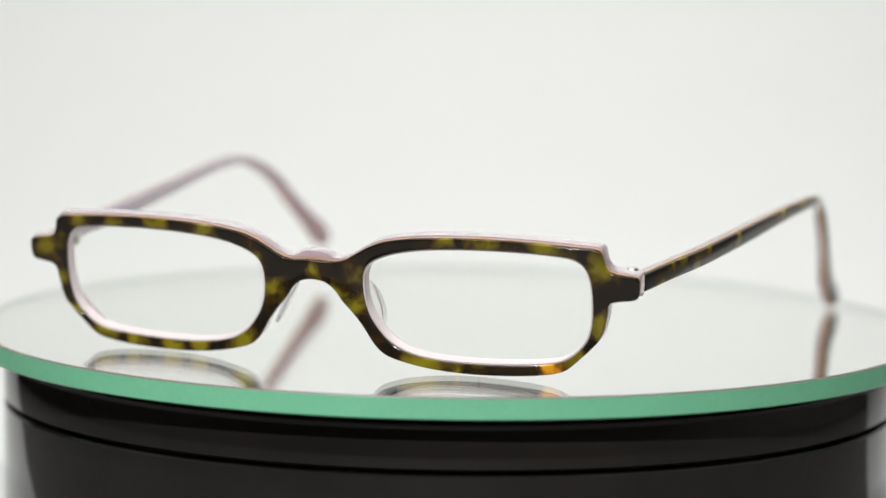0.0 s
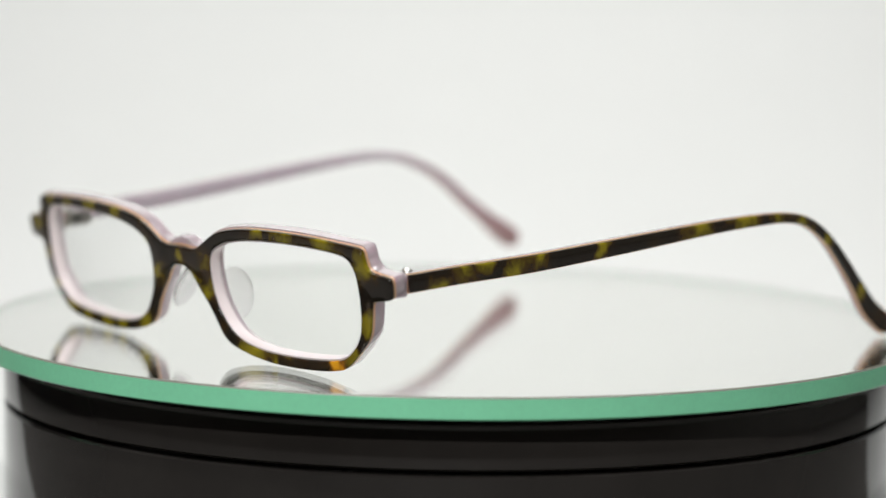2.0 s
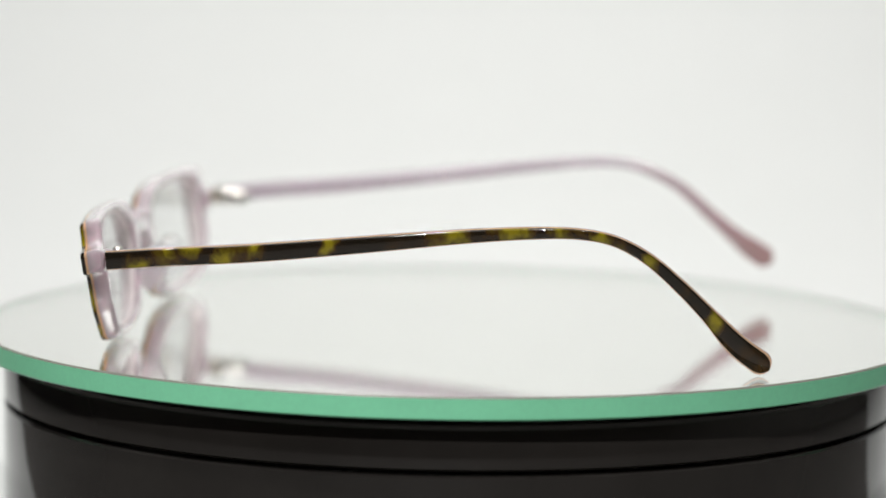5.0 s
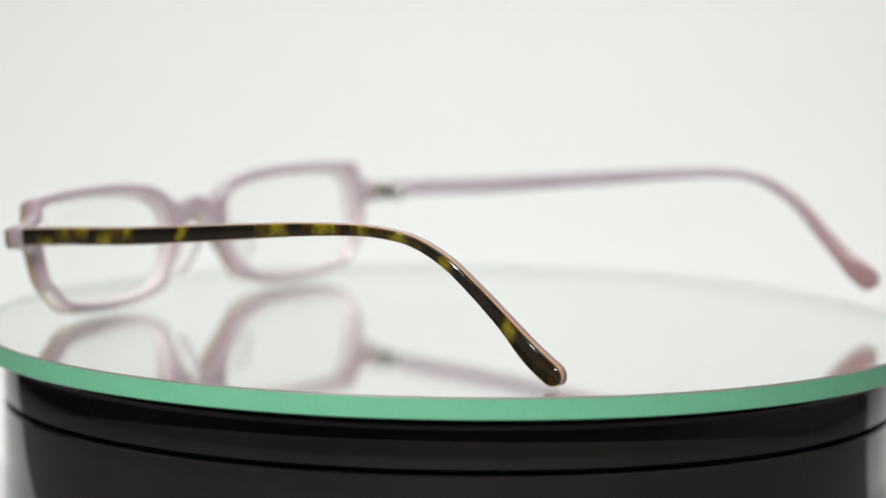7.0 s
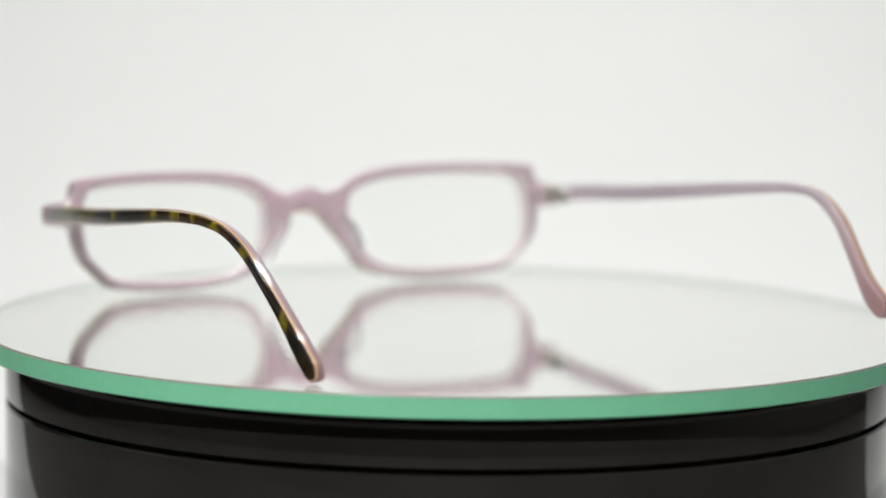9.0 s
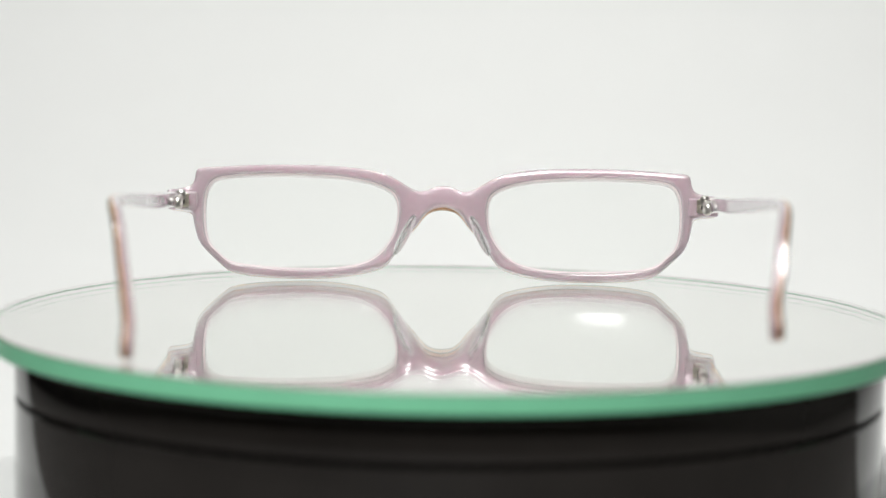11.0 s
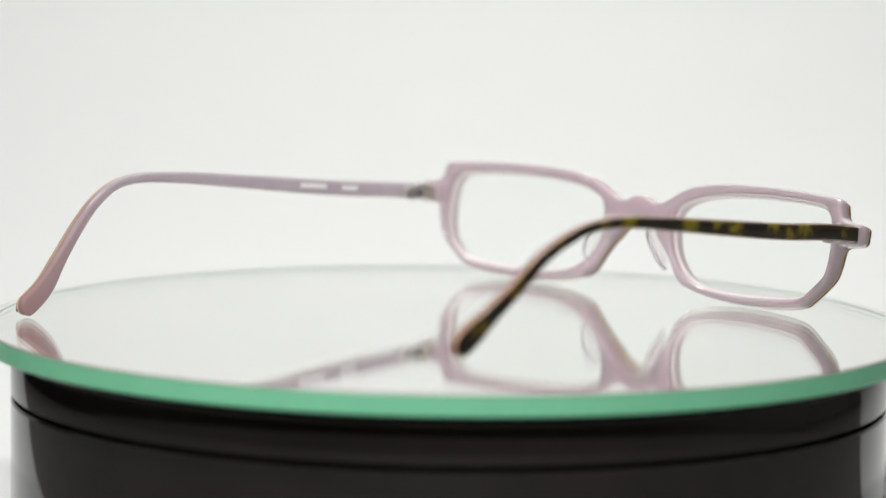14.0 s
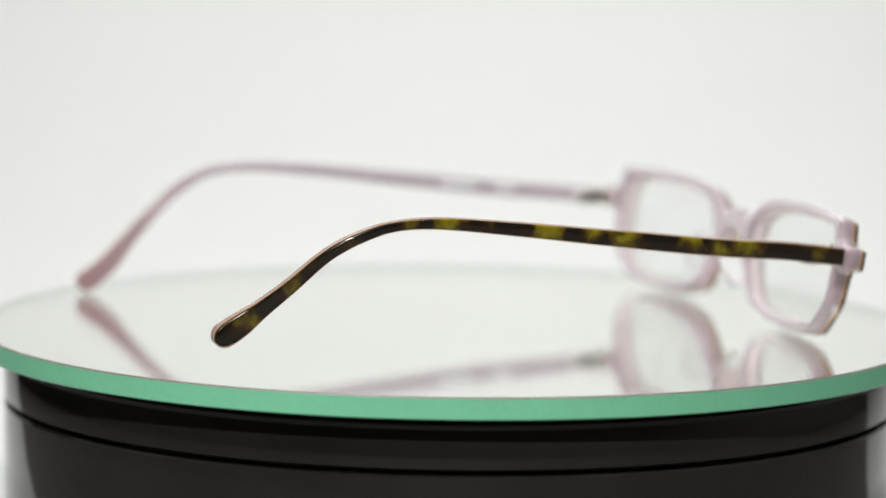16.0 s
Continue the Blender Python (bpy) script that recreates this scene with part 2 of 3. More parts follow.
# ---- the stage ----
# Unseen walls, added to close the stage; dark ones keep the drum's reflections dark.
def build_room():
    bm = bmesh.new()
    box(bm, -1.6, 1.6, -2.2, -2.1, -0.8, 1.7)
    tagged(part("wall_south", bm, DARK_SHELL), "unseen dark wall added behind the camera", "wall", kind="structure")
    bm = bmesh.new()
    box(bm, -1.6, 1.6, 1.5, 1.6, -0.8, 1.7)
    tagged(part("wall_north", bm, DARK_SHELL), "unseen dark wall added behind the paper", "wall", kind="structure")
    for name, x in (("wall_west", -1.7), ("wall_east", 1.6)):
        bm = bmesh.new()
        box(bm, x, x + 0.1, -2.2, 1.6, -0.8, 1.7)
        tagged(part(name, bm, PALE_SHELL if x > 0 else DARK_SHELL), "unseen pale side wall added for the drum's reflection" if x > 0 else "unseen dark side wall added to close the stage", "wall", kind="structure")
    bm = bmesh.new()
    box(bm, -1.7, 1.7, -2.2, 1.6, 1.7, 1.8)
    tagged(part("ceiling", bm, DARK_SHELL), "unseen dark ceiling added over the stage", "ceiling", kind="structure")
    bm = bmesh.new()
    box(bm, -1.7, 1.7, -2.2, 1.6, -0.9, -0.8)
    tagged(part("floor", bm, DARK_SHELL), "unseen dark floor added under the stage", "floor", kind="structure")


TABLE_Z = -0.0435


def build_backdrop():
    """A sheet of white paper that lies under the turntable and sweeps up behind it."""
    path = [(-0.03, TABLE_Z), (0.05, TABLE_Z)] + [(0.12 + 0.60 * math.sin(a), TABLE_Z + 0.60 * (1 - math.cos(a))) for a in [k * math.pi / 48 for k in range(25)]]
    path += [(0.72, TABLE_Z + 0.9), (0.72, TABLE_Z + 1.35)]
    bm = bmesh.new()
    rows = []
    for dx, flare, widest in ((-0.13, -0.75, 0.85), (0.13, 1.2, 0.95)):
        rows.append([bm.verts.new((max(-widest, min(widest, dx + flare * y)), y, z)) for y, z in path])
    for k in range(len(path) - 1):
        bm.faces.new((rows[0][k], rows[1][k], rows[1][k + 1], rows[0][k + 1]))
    ob = part("backdrop", bm, PAPER)
    thick = ob.modifiers.new("thickness", "SOLIDIFY")
    thick.thickness, thick.offset = 0.001, -1
    tagged(ob, "seamless white paper sweep under and behind the turntable", "backdrop", kind="structure")
    bm = bmesh.new()
    box(bm, -0.9, 1.2, -1.05, 0.95, TABLE_Z - 0.04, TABLE_Z - 0.003, 0.004)
    tagged(part("table", bm, DARK_TABLE), "plain dark table top under white paper", "table")


DISC_R, DISC_T = 0.10425, 0.0046
DRUM_R = 0.0982


def build_turntable():
    """The black drum: an upper ring and a lower body with a narrow groove between them."""
    base = tagged(new("turntable"), "glossy black plastic turntable drum on white paper", "turntable")
    base.location = (0, 0, TABLE_Z)
    z0 = -TABLE_Z
    g = z0 + GROOVE_Z
    part("lower_body", lathe([(0, 0), (DRUM_R - 0.004, 0), (DRUM_R - 0.0012, 0.0010), (DRUM_R, 0.004), (DRUM_R, g - 0.0009), (DRUM_R - 0.0004, g - 0.0005), (0, g - 0.0005)]), BLACK, base)
    part("groove_ring", lathe([(0, g - 0.0005), (DRUM_R - 0.0050, g - 0.0005), (DRUM_R - 0.0050, g + 0.0005), (0, g + 0.0005)]), BLACK, base)
    top = z0 - DISC_T - 0.0016
    part("upper_ring", lathe([(0, g + 0.0005), (DRUM_R - 0.0004, g + 0.0005), (DRUM_R, g + 0.0009), (DRUM_R, top - 0.0015), (DRUM_R - 0.0006, top - 0.0004), (DRUM_R - 0.0016, top), (0, top)]), BLACK, base)
    part("spindle_pad", lathe([(0, top), (0.088, top), (0.088, z0 - DISC_T - 0.0002), (0, z0 - DISC_T - 0.0002)]), BLACK, base)


GROOVE_Z = -0.0160


def build_disc():
    disc = tagged(new("mirror_disc"), "round thick glass mirror with a green ground edge on the drum", "mirror")
    r, t = DISC_R - 0.0004, DISC_T
    part("glass_face", lathe([(0, 0.0), (r - 0.0009, 0.0)]), FACE, disc, "clear polished glass face", 30)
    part("mirror_plate", lathe([(0, -0.00055), (r, -0.00055), (r, -t + 0.0003), (0, -t + 0.0003)]), SILVER, disc, "silvered mirror glass", 30)
    # Added sloped ring: its reflected paper hides the arris's dark inner wall.
    part("rim_mirror_slope", lathe([(r - 0.0009, -0.00035), (r - 0.0001, -0.00004), (r, -0.00004), (r, -0.00035)], close=True), SILVER, disc, "mirror slope added inside the rim", 8)
    part("arris", lathe([(r + 0.00005, -0.00003), (DISC_R - 0.0003, -0.00003), (DISC_R, -0.0004), (r + 0.00005, -0.0004)], close=True), ARRIS, disc, "thin grey-brown ground arris", 30)
    part("edge", lathe([(r + 0.00005, -0.00041), (DISC_R, -0.00041), (DISC_R, -t + 0.0003), (DISC_R - 0.0003, -t), (r - 0.001, -t), (r - 0.001, -t + 0.0002), (r + 0.00005, -t + 0.0002)], close=True), EDGE, disc, "frosted green glass edge", 30)
    return disc


# ---- the spectacles, in millimetres; x along the front, y backwards, z up ----
LEAN = radians(8.8)


def bowed(x, h, d):
    """A point of the front: x across, h up the leaning face, d back from it; the face bows forward at the bridge."""
    y = -4.3 * (1 - (x / 68.0) ** 2) + d * math.cos(LEAN) - (h - 14) * math.sin(LEAN)
    z = 14 + (h - 14) * math.cos(LEAN) + d * (math.sin(LEAN) + 0.15)
    return Vector((x, y, z)) * MM


def half_outline(lug, hump):
    """One half of the front's outline, from the bridge's top round to the bridge's underside."""
    top = [(0, 20.8 + hump), (2.2, 20.8 + hump * 0.85), (4.6, 20.6 + hump * 0.2), (7.4, 21.3), (10.6, 23.2), (14.0, 25.0), (18.5, 26.1), (26, 26.9), (36, 27.2), (47, 27.05),
           (56.5, 26.5), (60.3, 26.3), (61.0, 25.6), (61.3, 23.2), (62.4, 21.8)]
    ear = [(65.2, 21.3), (66 + lug, 21.1), (68.1 + lug - 2, 20.6), (68.0 + lug - 2, 17.4), (67.0 + lug - 2, 16.9), (63.2, 16.5)]
    low = [(61.7, 15.7), (61.2, 12.5), (60.4, 9.4), (59.2, 7.6), (54.4, 3.1), (52.6, 1.7), (50.3, 1.05), (45, 0.3), (37, -0.08), (30, -0.05), (23, 0.6), (17, 1.9), (14.6, 2.9), (13.0, 4.5),
           (10.8, 8.2), (8.3, 11.3), (6.6, 12.9), (5.0, 15.3), (3.2, 16.8), (1.2, 17.3), (0, 17.35)]
    return top + ear + low


OUTSET = 0.22


def outline(lug=2.0, hump=0.0, rise=0.0, notch=0.0):
    half = [(x, h + rise * min(max((h - 20) / 4, 0), 1) + (notch * (1 - x / 9) if x < 9 and h < 18 else 0)) for x, h in half_outline(lug, hump)]
    whole = half + [(-x, h) for x, h in half[::-1] if x > 0]
    return inset(turned(rounded(whole, 2)), -OUTSET)


def opening(side, tight=0.2, lift=0.0):
    pts = [(10.9, 17.0), (11.6, 20.2), (13.8, 22.0), (18.7, 23.7), (26, 24.75), (36, 25.2), (45, 25.15), (52.5, 24.8), (56.6, 24.1), (58.5, 21.6), (59.0, 17.5), (58.9, 13),
           (58.2, 9.3), (56.6, 6.8), (53.6, 4.2), (50.4, 3.1), (43.5, 2.4), (35.5, 2.05), (27, 2.15), (20.0, 3.2), (15.8, 5.4), (12.7, 9.2), (11.3, 12.6)]
    return inset(turned(rounded([(x * side, 13.6 + (h - 13.6) * 1.02 + lift * h / 14) for x, h in pts], 2)), tight)


def front_layer(d0, d1, round0=0.0, round1=0.0, hump=0.0, rise=0.0, tight=0.2, lift=0.0, notch=0.0):
    """One sheet of the laminated front between two depths, with rounded edges on its outer sides."""
    rings = [outline(2.0, hump, rise, notch), opening(1, tight, lift), opening(-1, tight, lift)]
    signs = (1, -1, -1)
    levels = []
    if round0:
        levels += [(d0 + round0 * (1 - math.cos(a)), round0 * (1 - math.sin(a))) for a in (0.0, 0.45, 0.9)]
    levels += [(d0 + round0, 0.0), (d1 - round1, 0.0)]
    if round1:
        levels += [(d1 - round1 * (1 - math.cos(a)), round1 * (1 - math.sin(a))) for a in (0.9, 0.45, 0.0)]
    bm = bmesh.new()
    where = {}
    ends = {0: [], len(levels) - 1: []}
    for ring, sign in zip(rings, signs):
        stack = []
        for k, (d, off) in enumerate(levels):
            vs = []
            for p in inset(ring, off * (1.0 if sign > 0 else -0.6)):
                v = bm.verts.new((p.x, p.y, d))
                where[v] = (p.x, p.y, d)
                vs.append(v)
            stack.append(vs)
        for a, b in zip(stack, stack[1:]):
            for k in range(len(a)):
                j = (k + 1) % len(a)
                bm.faces.new((a[k], a[j], b[j], b[k]))
        for k in ends:
            ends[k] += [bm.edges.get((stack[k][i], stack[k][(i + 1) % len(ring)])) for i in range(len(ring))]
    for k, es in ends.items():
        bmesh.ops.triangle_fill(bm, use_beauty=True, use_dissolve=False, edges=es, normal=(0, 0, 1))
    for v in bm.verts:
        v.co = bowed(v.co.x, v.co.y, v.co.z)
    return bm


def lens_body(side):
    """A thin curved lens that sits in the groove of its rim."""
    ring = opening(side, 0.12)
    cx, cy = sum(p.x for p in ring) / len(ring), sum(p.y for p in ring) / len(ring)
    bm = bmesh.new()
    layers = []
    for d in (1.85, 2.5):
        grid = []
        for f in (1.0, 0.8, 0.6, 0.4, 0.2):
            row = []
            for p in ring:
                x, h = cx + (p.x - cx) * f, cy + (p.y - cy) * f
                row.append(bm.verts.new(bowed(x, h, d - 0.9 * (1 - f * f))))
            grid.append(row)
        grid.append([bm.verts.new(bowed(cx, cy, d - 0.9))])
        layers.append(grid)
        for a, b in zip(grid, grid[1:]):
            for k in range(len(a)):
                j = (k + 1) % len(a)
                bm.faces.new(list(dict.fromkeys([a[k], a[j], b[j % len(b)], b[k % len(b)]])))
    a, b = layers[0][0], layers[1][0]
    for k in range(len(a)):
        j = (k + 1) % len(a)
        bm.faces.new((a[k], a[j], b[j], b[k]))
    return bm


def lens_edge(side):
    """The frosted bevel round a lens, a narrow ring that fills the rim's groove."""
    inner, outer = opening(side, 0.28), opening(side, -0.30)
    bm = bmesh.new()
    rings = [[bm.verts.new(bowed(p.x, p.y, d)) for p in ring] for ring, d in ((inner, 0.40), (outer, 0.50), (outer, 3.15), (inner, 2.65))]
    for a, b in zip(rings, rings[1:] + rings[:1]):
        for k in range(len(a)):
            j = (k + 1) % len(a)
            bm.faces.new((a[k], a[j], b[j], b[k]))
    return bm


def nose_pad(side):
    """A clear lens-shaped pad that stands back from the rim beside the nose."""
    bm = bmesh.new()
    bmesh.ops.create_uvsphere(bm, u_segments=28, v_segments=18, radius=1.0)
    for v in bm.verts:
        v.co.x = math.copysign(abs(v.co.x) ** 0.45, v.co.x)
    slant = Matrix.Rotation(radians(-26 * side), 4, "Y")
    flare = Matrix.Rotation(radians(-18 * side), 4, "Z")
    m = Matrix.Translation(Vector((9.3 * side, 3.3, 11.9)) * MM) @ flare @ slant @ Matrix.Diagonal((0.6 * MM, 3.6 * MM, 5.6 * MM, 1))
    bmesh.ops.transform(bm, matrix=m, verts=bm.verts)
    return bm


def spline(points, n):
    """Smooth samples along a row of points, closer together towards its end."""
    pts = [Vector(p) for p in points]
    pts = [pts[0] * 2 - pts[1]] + pts + [pts[-1] * 2 - pts[-2]]
    out = []
    spans = len(pts) - 3
    steps = [k / (n - 15) * 0.965 for k in range(n - 14)] + [0.965 + 0.035 * (1 - (1 - j / 14) ** 2) for j in range(1, 15)]
    for share in steps:
        u = share * spans
        i = min(int(u), spans - 1)
        f = u - i
        a, b, c, d = pts[i:i + 4]
        out.append(0.5 * ((2 * b) + (c - a) * f + (2 * a - 5 * b + 4 * c - d) * f * f + (3 * b - a - 3 * c + d) * f ** 3))
    return out


def temple_layer(rows, side, s0, s1, bevel0, bevel1, less=0.0):
    """One sheet of a temple between two depths from its outer face; rows hold y, z, outer x and height."""
    smooth = spline([(x, y, z) for x, y, z, h in rows], 110)
    high = [v.x for v in spline([(h, 0, 0) for x, y, z, h in rows], 110)]
    bm = bmesh.new()
    stack = []
    last = len(smooth) - 1
    total = sum((b - a).length for a, b in zip(smooth, smooth[1:]))
    gone = 0.0
    for k, p in enumerate(smooth):
        if k:
            gone += (p - smooth[k - 1]).length
        t = (smooth[min(k + 1, last)] - smooth[max(k - 1, 0)]).normalized()
        out = Vector((1, 0, 0))
        out = (out - t * out.dot(t)).normalized()
        up = out.cross(t).normalized()
        if up.z < 0 and k < 60:
            up = -up
        h = max(high[k] / 2 - less, 0.05)
        r = high[k] / 2
        tip = min(max((k - 84) / 20, 0), 1)
        h -= 1.4 * less * tip
        left = total - gone
        if left < r:
            h = max(math.sqrt(max(r * r - (r - left) ** 2, 0.0)) - less * 2.4, 0.04)
        thin = min(max((p.y - 55) / 45, 0), 1)
        thin = 1 - 0.12 * thin * thin * (3 - 2 * thin)
        b0, b1 = min(bevel0, h * 0.8), min(bevel1, h * 0.8)
        arc = [k * math.pi / 8 for k in range(5)]
        half = [(-s0 * thin - b0 * (1 - math.cos(a)), -h + b0 * (1 - math.sin(a))) for a in arc]
        half += [(-s1 * thin + b1 * (1 - math.sin(a)), -h + b1 * (1 - math.cos(a))) for a in arc]
        section = half + [(a, -b) for a, b in half[::-1]]
        ring = []
        for a, b in section:
            q = p + out * a + up * b
            ring.append(bm.verts.new(Vector((q.x * side, q.y, q.z)) * MM))
        stack.append(ring)
    for a, b in zip(stack, stack[1:]):
        for k in range(len(a)):
            j = (k + 1) % len(a)
            bm.faces.new((a[k], a[j], b[j], b[k]))
    bm.faces.new(stack[0])
    bm.faces.new(stack[-1])
    return bm


RIGHT_ROWS = [(68.0, 4.1, 19.9, 3.9), (69.0, 17, 21.1, 3.85), (70.1, 34, 22.4, 3.8), (71.5, 56, 24.75, 3.5), (72.6, 78, 27.15, 2.9), (73.0, 92, 28.15, 2.5), (72.4, 100, 28.0, 2.3),
              (71.1, 106.6, 26.6, 2.3), (69.8, 113.1, 23.1, 2.5), (68.5, 119.4, 17.7, 2.8), (67.1, 125.4, 11.7, 3.3), (66.0, 130.9, 5.9, 4.6), (65.8, 137.5, 1.1, 5.0)]
LEFT_ROWS = [(68.0, 4.1, 20.2, 3.9), (69.2, 17, 21.8, 3.85), (70.6, 34, 23.2, 3.8), (72.4, 56, 25.65, 3.5), (74.2, 80, 28.4, 2.9), (75.1, 94.7, 29.8, 2.5), (75.2, 103.5, 29.6, 2.2),
             (74.6, 110.0, 27.9, 2.4), (73.5, 117.4, 24.1, 2.6), (72.2, 124.8, 17.8, 3.0), (71.0, 130.6, 13.1, 3.7), (70.5, 134.8, 10.0, 5.0), (70.6, 139.6, 7.1, 5.0)]

FRONT_SPOTS = [(50.5, 0, 2.2, 2.4, 1), (54.5, 0, 4.2, 1.6, 0.2), (61.0, -1, 11.0, 2.2, 0.2), (60.6, -2, 22.5, 2.4, 0.2), (50.5, -4, 26.0, 2.6, 0.2), (37.5, -5, 26.3, 2.2, 0.2),
               (29.0, -5, 26.0, 1.6, 0.2), (9.0, -4.5, 13.0, 1.9, 0.2), (23.0, -2, 1.6, 2.4, 0.2), (30.0, -2, 1.0, 1.2, 0.2), (5.6, -4.8, 15.6, 1.3, 0.2), (0.5, -5, 18.4, 1.2, 0.2),
               (-63.0, -1, 20.3, 2.4, 0.2), (-55.0, -3, 26.2, 1.6, 0.2), (-36.0, -5, 25.9, 2.3, 0.2)]
FRONT_SPOTS_B = [(-46, -4, 26.2, 1.4, 0.2), (-25.0, -5.5, 25.2, 2.0, 0.2), (-12.5, -4, 20.0, 1.7, 0.2), (-8.0, -4, 14.5, 1.8, 0.2), (-16.5, -2.5, 3.4, 2.4, 0.2), (-27.0, -1.5, 1.3, 1.6, 0.2),
                 (-34.0, -1, 1.0, 1.6, 0.2), (-43.0, -0.5, 1.7, 2.2, 0.2), (-50, 0, 2.8, 1.8, 0.2), (-60.5, -1, 13.5, 1.8, 0.2), (-58.0, 0, 7.0, 1.4, 0.2)]
RIGHT_SPOTS = [(68.5, 10, 19.8, 1.4, 0.2), (69, 16.5, 22.8, 1.6, 0.2), (69.2, 21, 23.2, 1.6, 0.2), (70.0, 28.5, 21.3, 2.3, 0.2), (70, 34.5, 24.2, 1.6, 0.2), (71.5, 49.5, 25.6, 1.5, 0.2),
               (72.9, 74.5, 27.2, 2.3, 0.2), (73.3, 85, 28.9, 1.8, 0.2), (73.2, 89, 29.0, 1.6, 0.2), (73.2, 97, 28.2, 2.0, 0.2), (72.3, 104.0, 27.2, 2.4, 0.2), (69.9, 114.0, 22.2, 1.2, 0.2),
               (67.0, 126.4, 10.6, 1.2, 0.2)]
LEFT_SPOTS = [(-69.4, 26.0, 24.4, 2.2, 0.2), (-70, 33.0, 22.5, 1.8, 0.2), (-70.6, 40.0, 24.5, 1.8, 0.2), (-71.5, 55.0, 26.2, 2.4, 0.2), (-72.0, 62.0, 26.8, 1.6, 0.2), (-72.6, 72.5, 28.4, 2.2, 0.2),
              (-73.3, 93, 30.2, 2.6, 0.2), (-73, 101, 30.3, 1.8, 0.2), (-71.6, 114, 26.0, 1.8, 0.2), (-70.2, 124, 17.9, 2.2, 0.2), (-69.3, 131.5, 10.6, 1.4, 0.2)]


def build_temple(glasses, rows, side, mat):
    temple = part("temple", temple_layer(rows, side, 0.0, 0.75, 0.45, 0.02, 0.2), mat, glasses, "tortoiseshell temple with lilac inner side")
    part("core_layer", temple_layer(rows, side, 0.76, 1.40, 0.02, 0.02, 0.04), PEACH, temple, "thin peach acetate layer")
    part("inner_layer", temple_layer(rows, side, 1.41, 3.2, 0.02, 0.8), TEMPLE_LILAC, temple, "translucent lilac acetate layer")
    z = rows[0][2]
    plate = bmesh.new()
    bmesh.ops.create_uvsphere(plate, u_segments=32, v_segments=20, radius=1.0)
    for v in plate.verts:
        v.co = Vector([math.copysign(abs(c) ** 0.7, c) for c in v.co])
    bmesh.ops.transform(plate, matrix=Matrix.Translation(Vector((64.7 * side, 8.6, z)) * MM) @ Matrix.Diagonal((1.15 * MM, 4.6 * MM, 1.75 * MM, 1)), verts=plate.verts)
    part("hinge_plate", plate, STEEL, temple, "bright rounded hinge plate", 60)
    bm = bmesh.new()
    for k in (-1, 0, 1):
        knuckle = bmesh.ops.create_cone(bm, cap_ends=True, segments=24, radius1=1.25 * MM, radius2=1.25 * MM, depth=1.05 * MM, matrix=Matrix.Translation(Vector((63.7 * side, 5.2, z + 1.12 * k)) * MM))
        rims = [e for e in {e for v in knuckle["verts"] for e in v.link_edges} if abs(e.verts[0].co.z - e.verts[1].co.z) < 1e-6]
        bmesh.ops.bevel(bm, geom=rims, offset=0.15 * MM, segments=2, affect="EDGES")
    part("barrel", bm, BRASS, temple, "dull metal hinge barrel")
    # Raised black block, coloured for the shade inside the plate's hole.
    bm = bmesh.new()
    a, b = sorted((63.3 * side, 63.9 * side))
    box(bm, a * MM, b * MM, 7.6 * MM, 9.4 * MM, (z - 0.5) * MM, (z + 0.5) * MM, 0.15 * MM)
    part("hole_shade", bm, BLACK, temple, "black block for the shaded hole in the hinge plate")
    bm = lathe([(0, 1.0 * MM), (0.7 * MM, 0.9 * MM), (1.1 * MM, 0.55 * MM), (1.2 * MM, 0.2 * MM), (1.2 * MM, -1.2 * MM), (0, -1.2 * MM)], 24)
    bmesh.ops.translate(bm, vec=Vector((64.4 * side, 6.0, z + 1.75)) * MM, verts=bm.verts)
    part("screw", bm, STEEL, temple, "domed chrome hinge screw")
    return temple


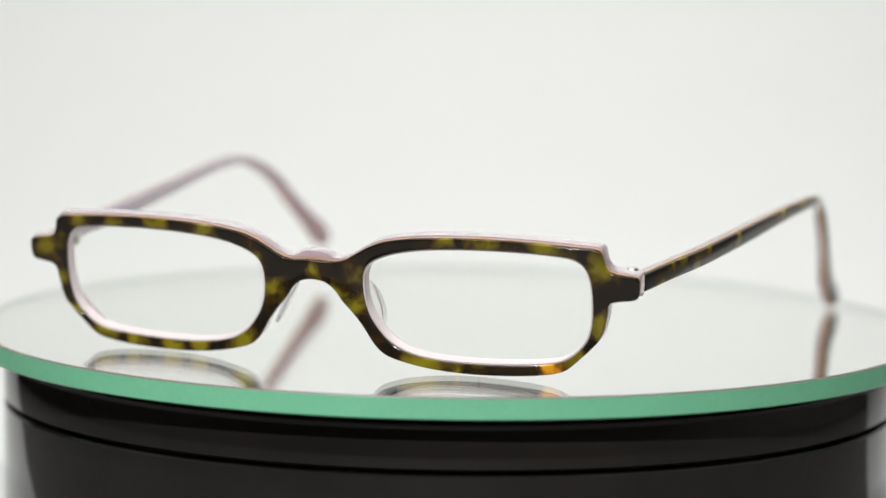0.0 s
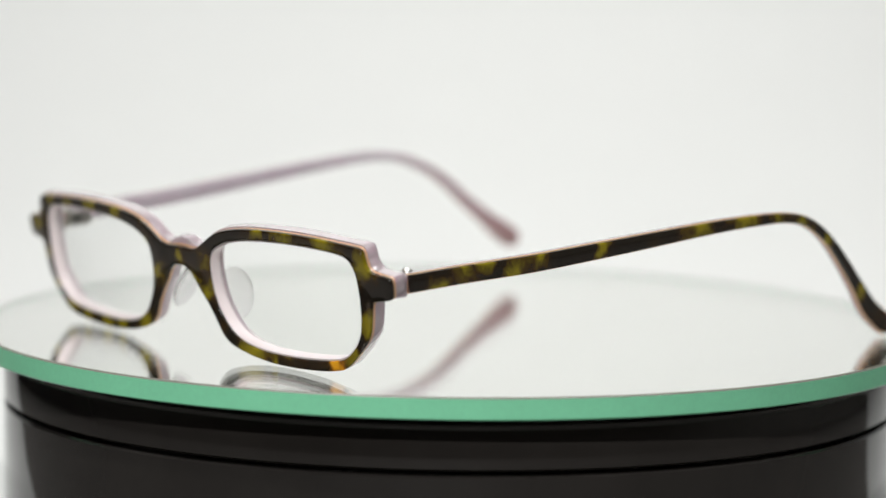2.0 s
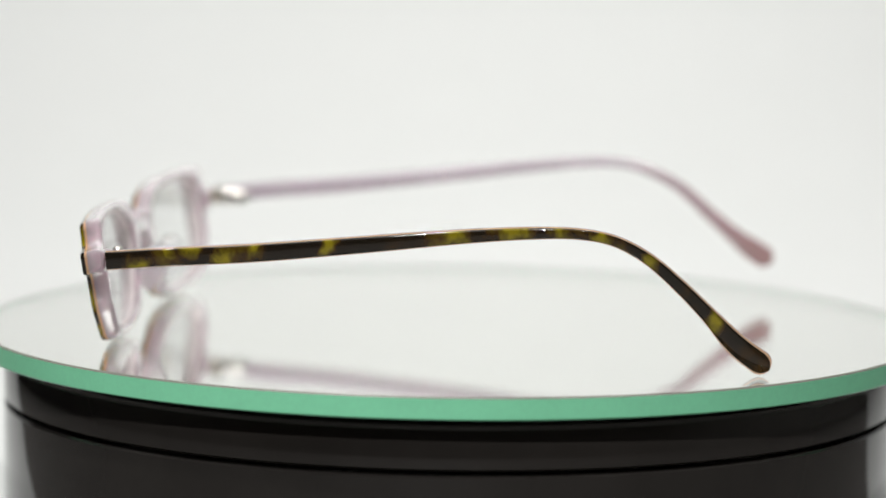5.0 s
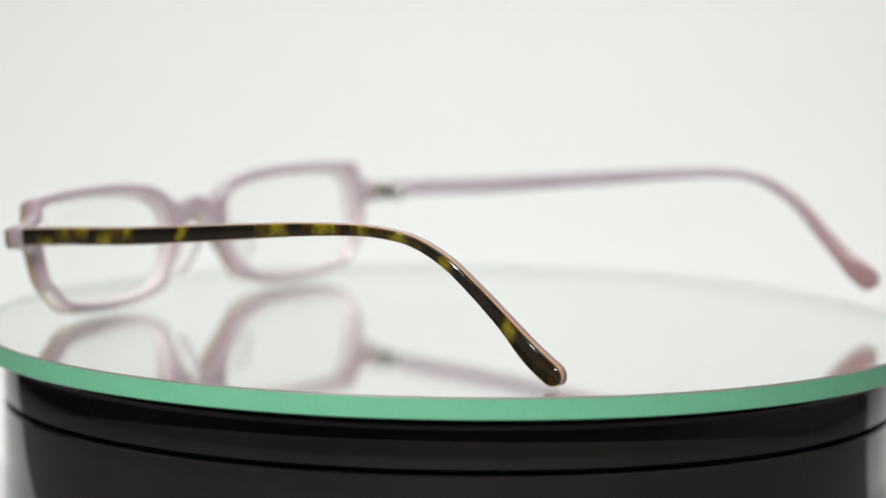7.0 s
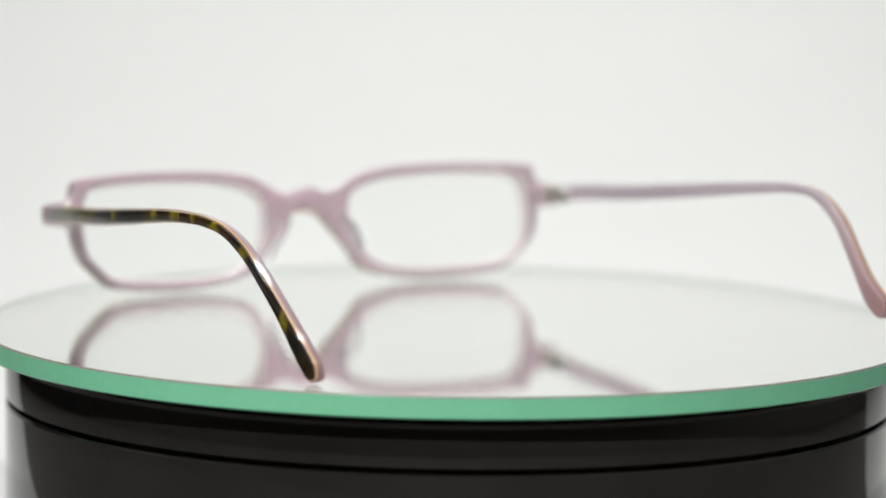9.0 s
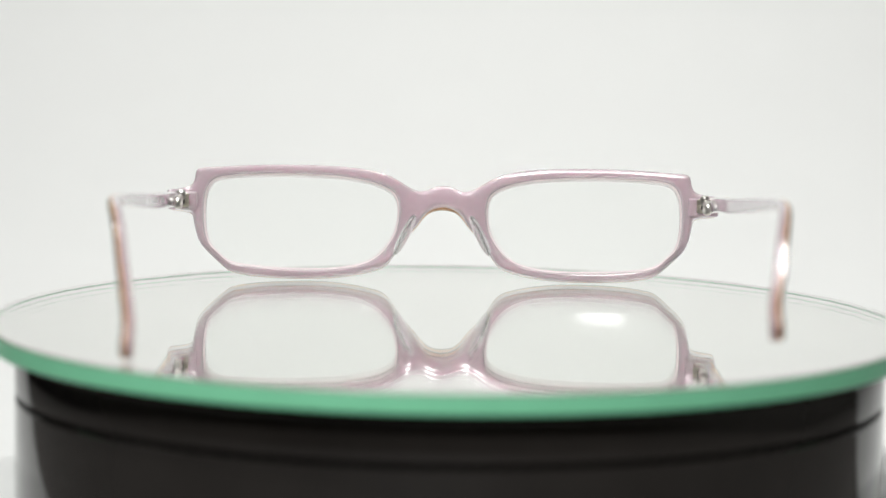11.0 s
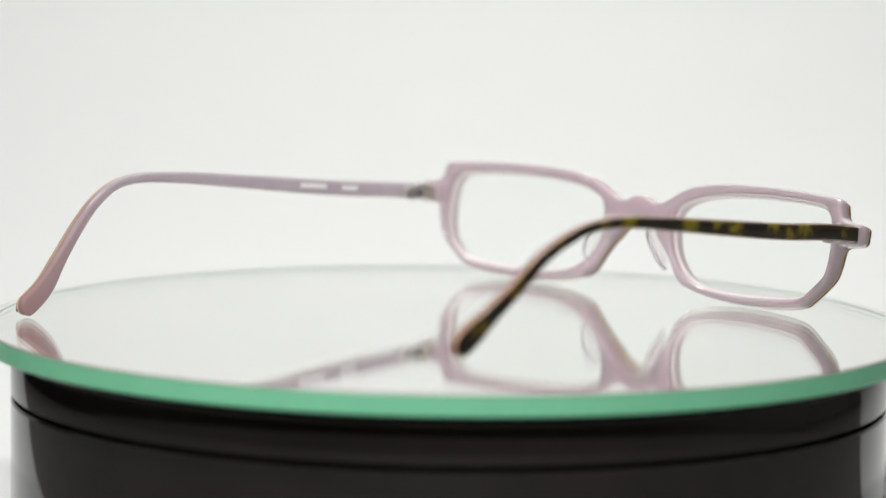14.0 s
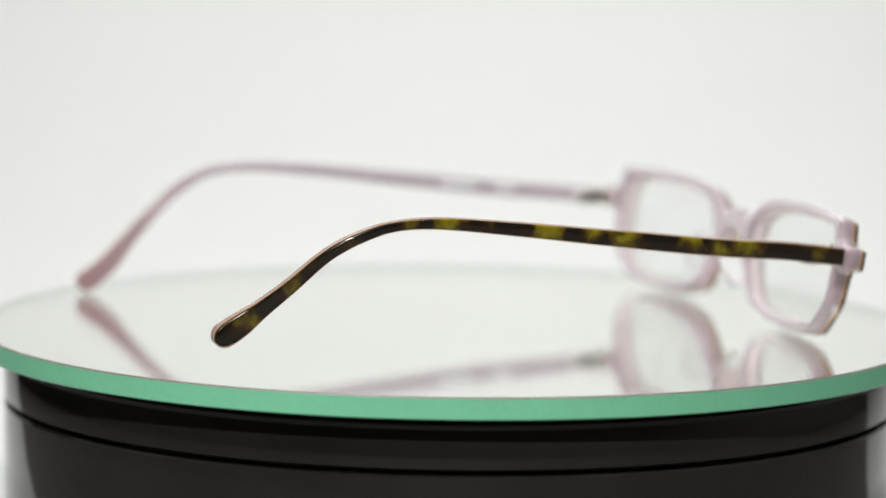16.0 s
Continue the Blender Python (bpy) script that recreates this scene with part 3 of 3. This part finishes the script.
def build_glasses():
    glasses = tagged(new("spectacles"), "tortoiseshell and lilac spectacles with open temples on the mirror", "spectacles")
    front = part("frame_front", front_layer(0.0, 0.80, 0.35, 0.0, tight=-0.05), tortoise("tortoiseshell_front", FRONT_SPOTS + FRONT_SPOTS_B, 1.3), glasses, "glossy tortoiseshell front")
    part("core_layer", front_layer(0.81, 1.33, hump=0.3, rise=0.0, tight=-0.12, lift=0.03), PEACH, front, "thin peach acetate layer")
    part("back_layer", front_layer(1.34, 4.3, 0.0, 1.15, notch=0.6, hump=1.6, rise=0.3, tight=-0.25, lift=-0.1), LILAC, front, "translucent lilac acetate layer")
    for side in (1, -1):
        bm = bmesh.new()
        a, b = sorted((60.6 * side, 67.9 * side))
        box(bm, a * MM, b * MM, 0.4 * MM, 3.7 * MM, 17.4 * MM, 21.9 * MM, 0.6 * MM)
        part("end_block", bm, LILAC, front, "lilac end block behind the front")
        pane = part("lens", lens_body(side), LENS, glasses, "clear plastic lens", 30)
        pane.visible_shadow = False
        part("lens_edge", lens_edge(side), BEVEL, pane, "frosted white lens bevel", 30)
        pad = part("nose_pad", nose_pad(side), PAD, glasses, "clear plastic nose pad", 60)
        pad.visible_shadow = False
    right = build_temple(glasses, RIGHT_ROWS, 1, tortoise("tortoiseshell_temple", RIGHT_SPOTS, 4.1))
    build_temple(glasses, LEFT_ROWS, -1, tortoise("tortoiseshell_temple", LEFT_SPOTS, 7.7))
    # pale printed marks on the inner side of one temple, as plain bars
    for y0, y1 in ((28.0, 33.0), (38.0, 46.6)):
        bm = bmesh.new()
        zc = 22.1 + (y0 - 28) * 0.10
        box(bm, -0.05 * MM, 0.05 * MM, 0, (y1 - y0) * MM, -0.55 * MM, 0.55 * MM)
        xm = 69.75 + (y0 - 28) * 0.066 - 3.25
        bmesh.ops.transform(bm, matrix=Matrix.Translation(Vector((xm, y0, zc)) * MM) @ Matrix.Rotation(radians(5.3), 4, "X") @ Matrix.Rotation(radians(-3.6), 4, "Z"), verts=bm.verts)
        part("print_bar", bm, PRINT, right, "pale printed mark")
    return glasses


build_room()
build_backdrop()
build_turntable()
mirror_disc = build_disc()
spectacles = build_glasses()


def heading(t):
    return -24.316 - 14.176 * t + 0.17 * math.sin(math.pi * t / 16)


def motions():
    """The disc turns evenly clockwise, seen from above, and carries the spectacles round with it."""
    times = [0.5 * k for k in range(33)]
    walk(mirror_disc, [(t, pose(0, 0, 0, 0, 0, heading(t))) for t in times])
    walk(focus_mark, [(t, cam_pose(back) @ pose(0, 0, -sharp)) for t, back, sharp in REFOCUS])
    walk(spectacles, [(t, pose(0, 0, 0, 0, 0, heading(t)) @ pose(0.00217, -0.06787, 0.0002)) for t in times])


motions()
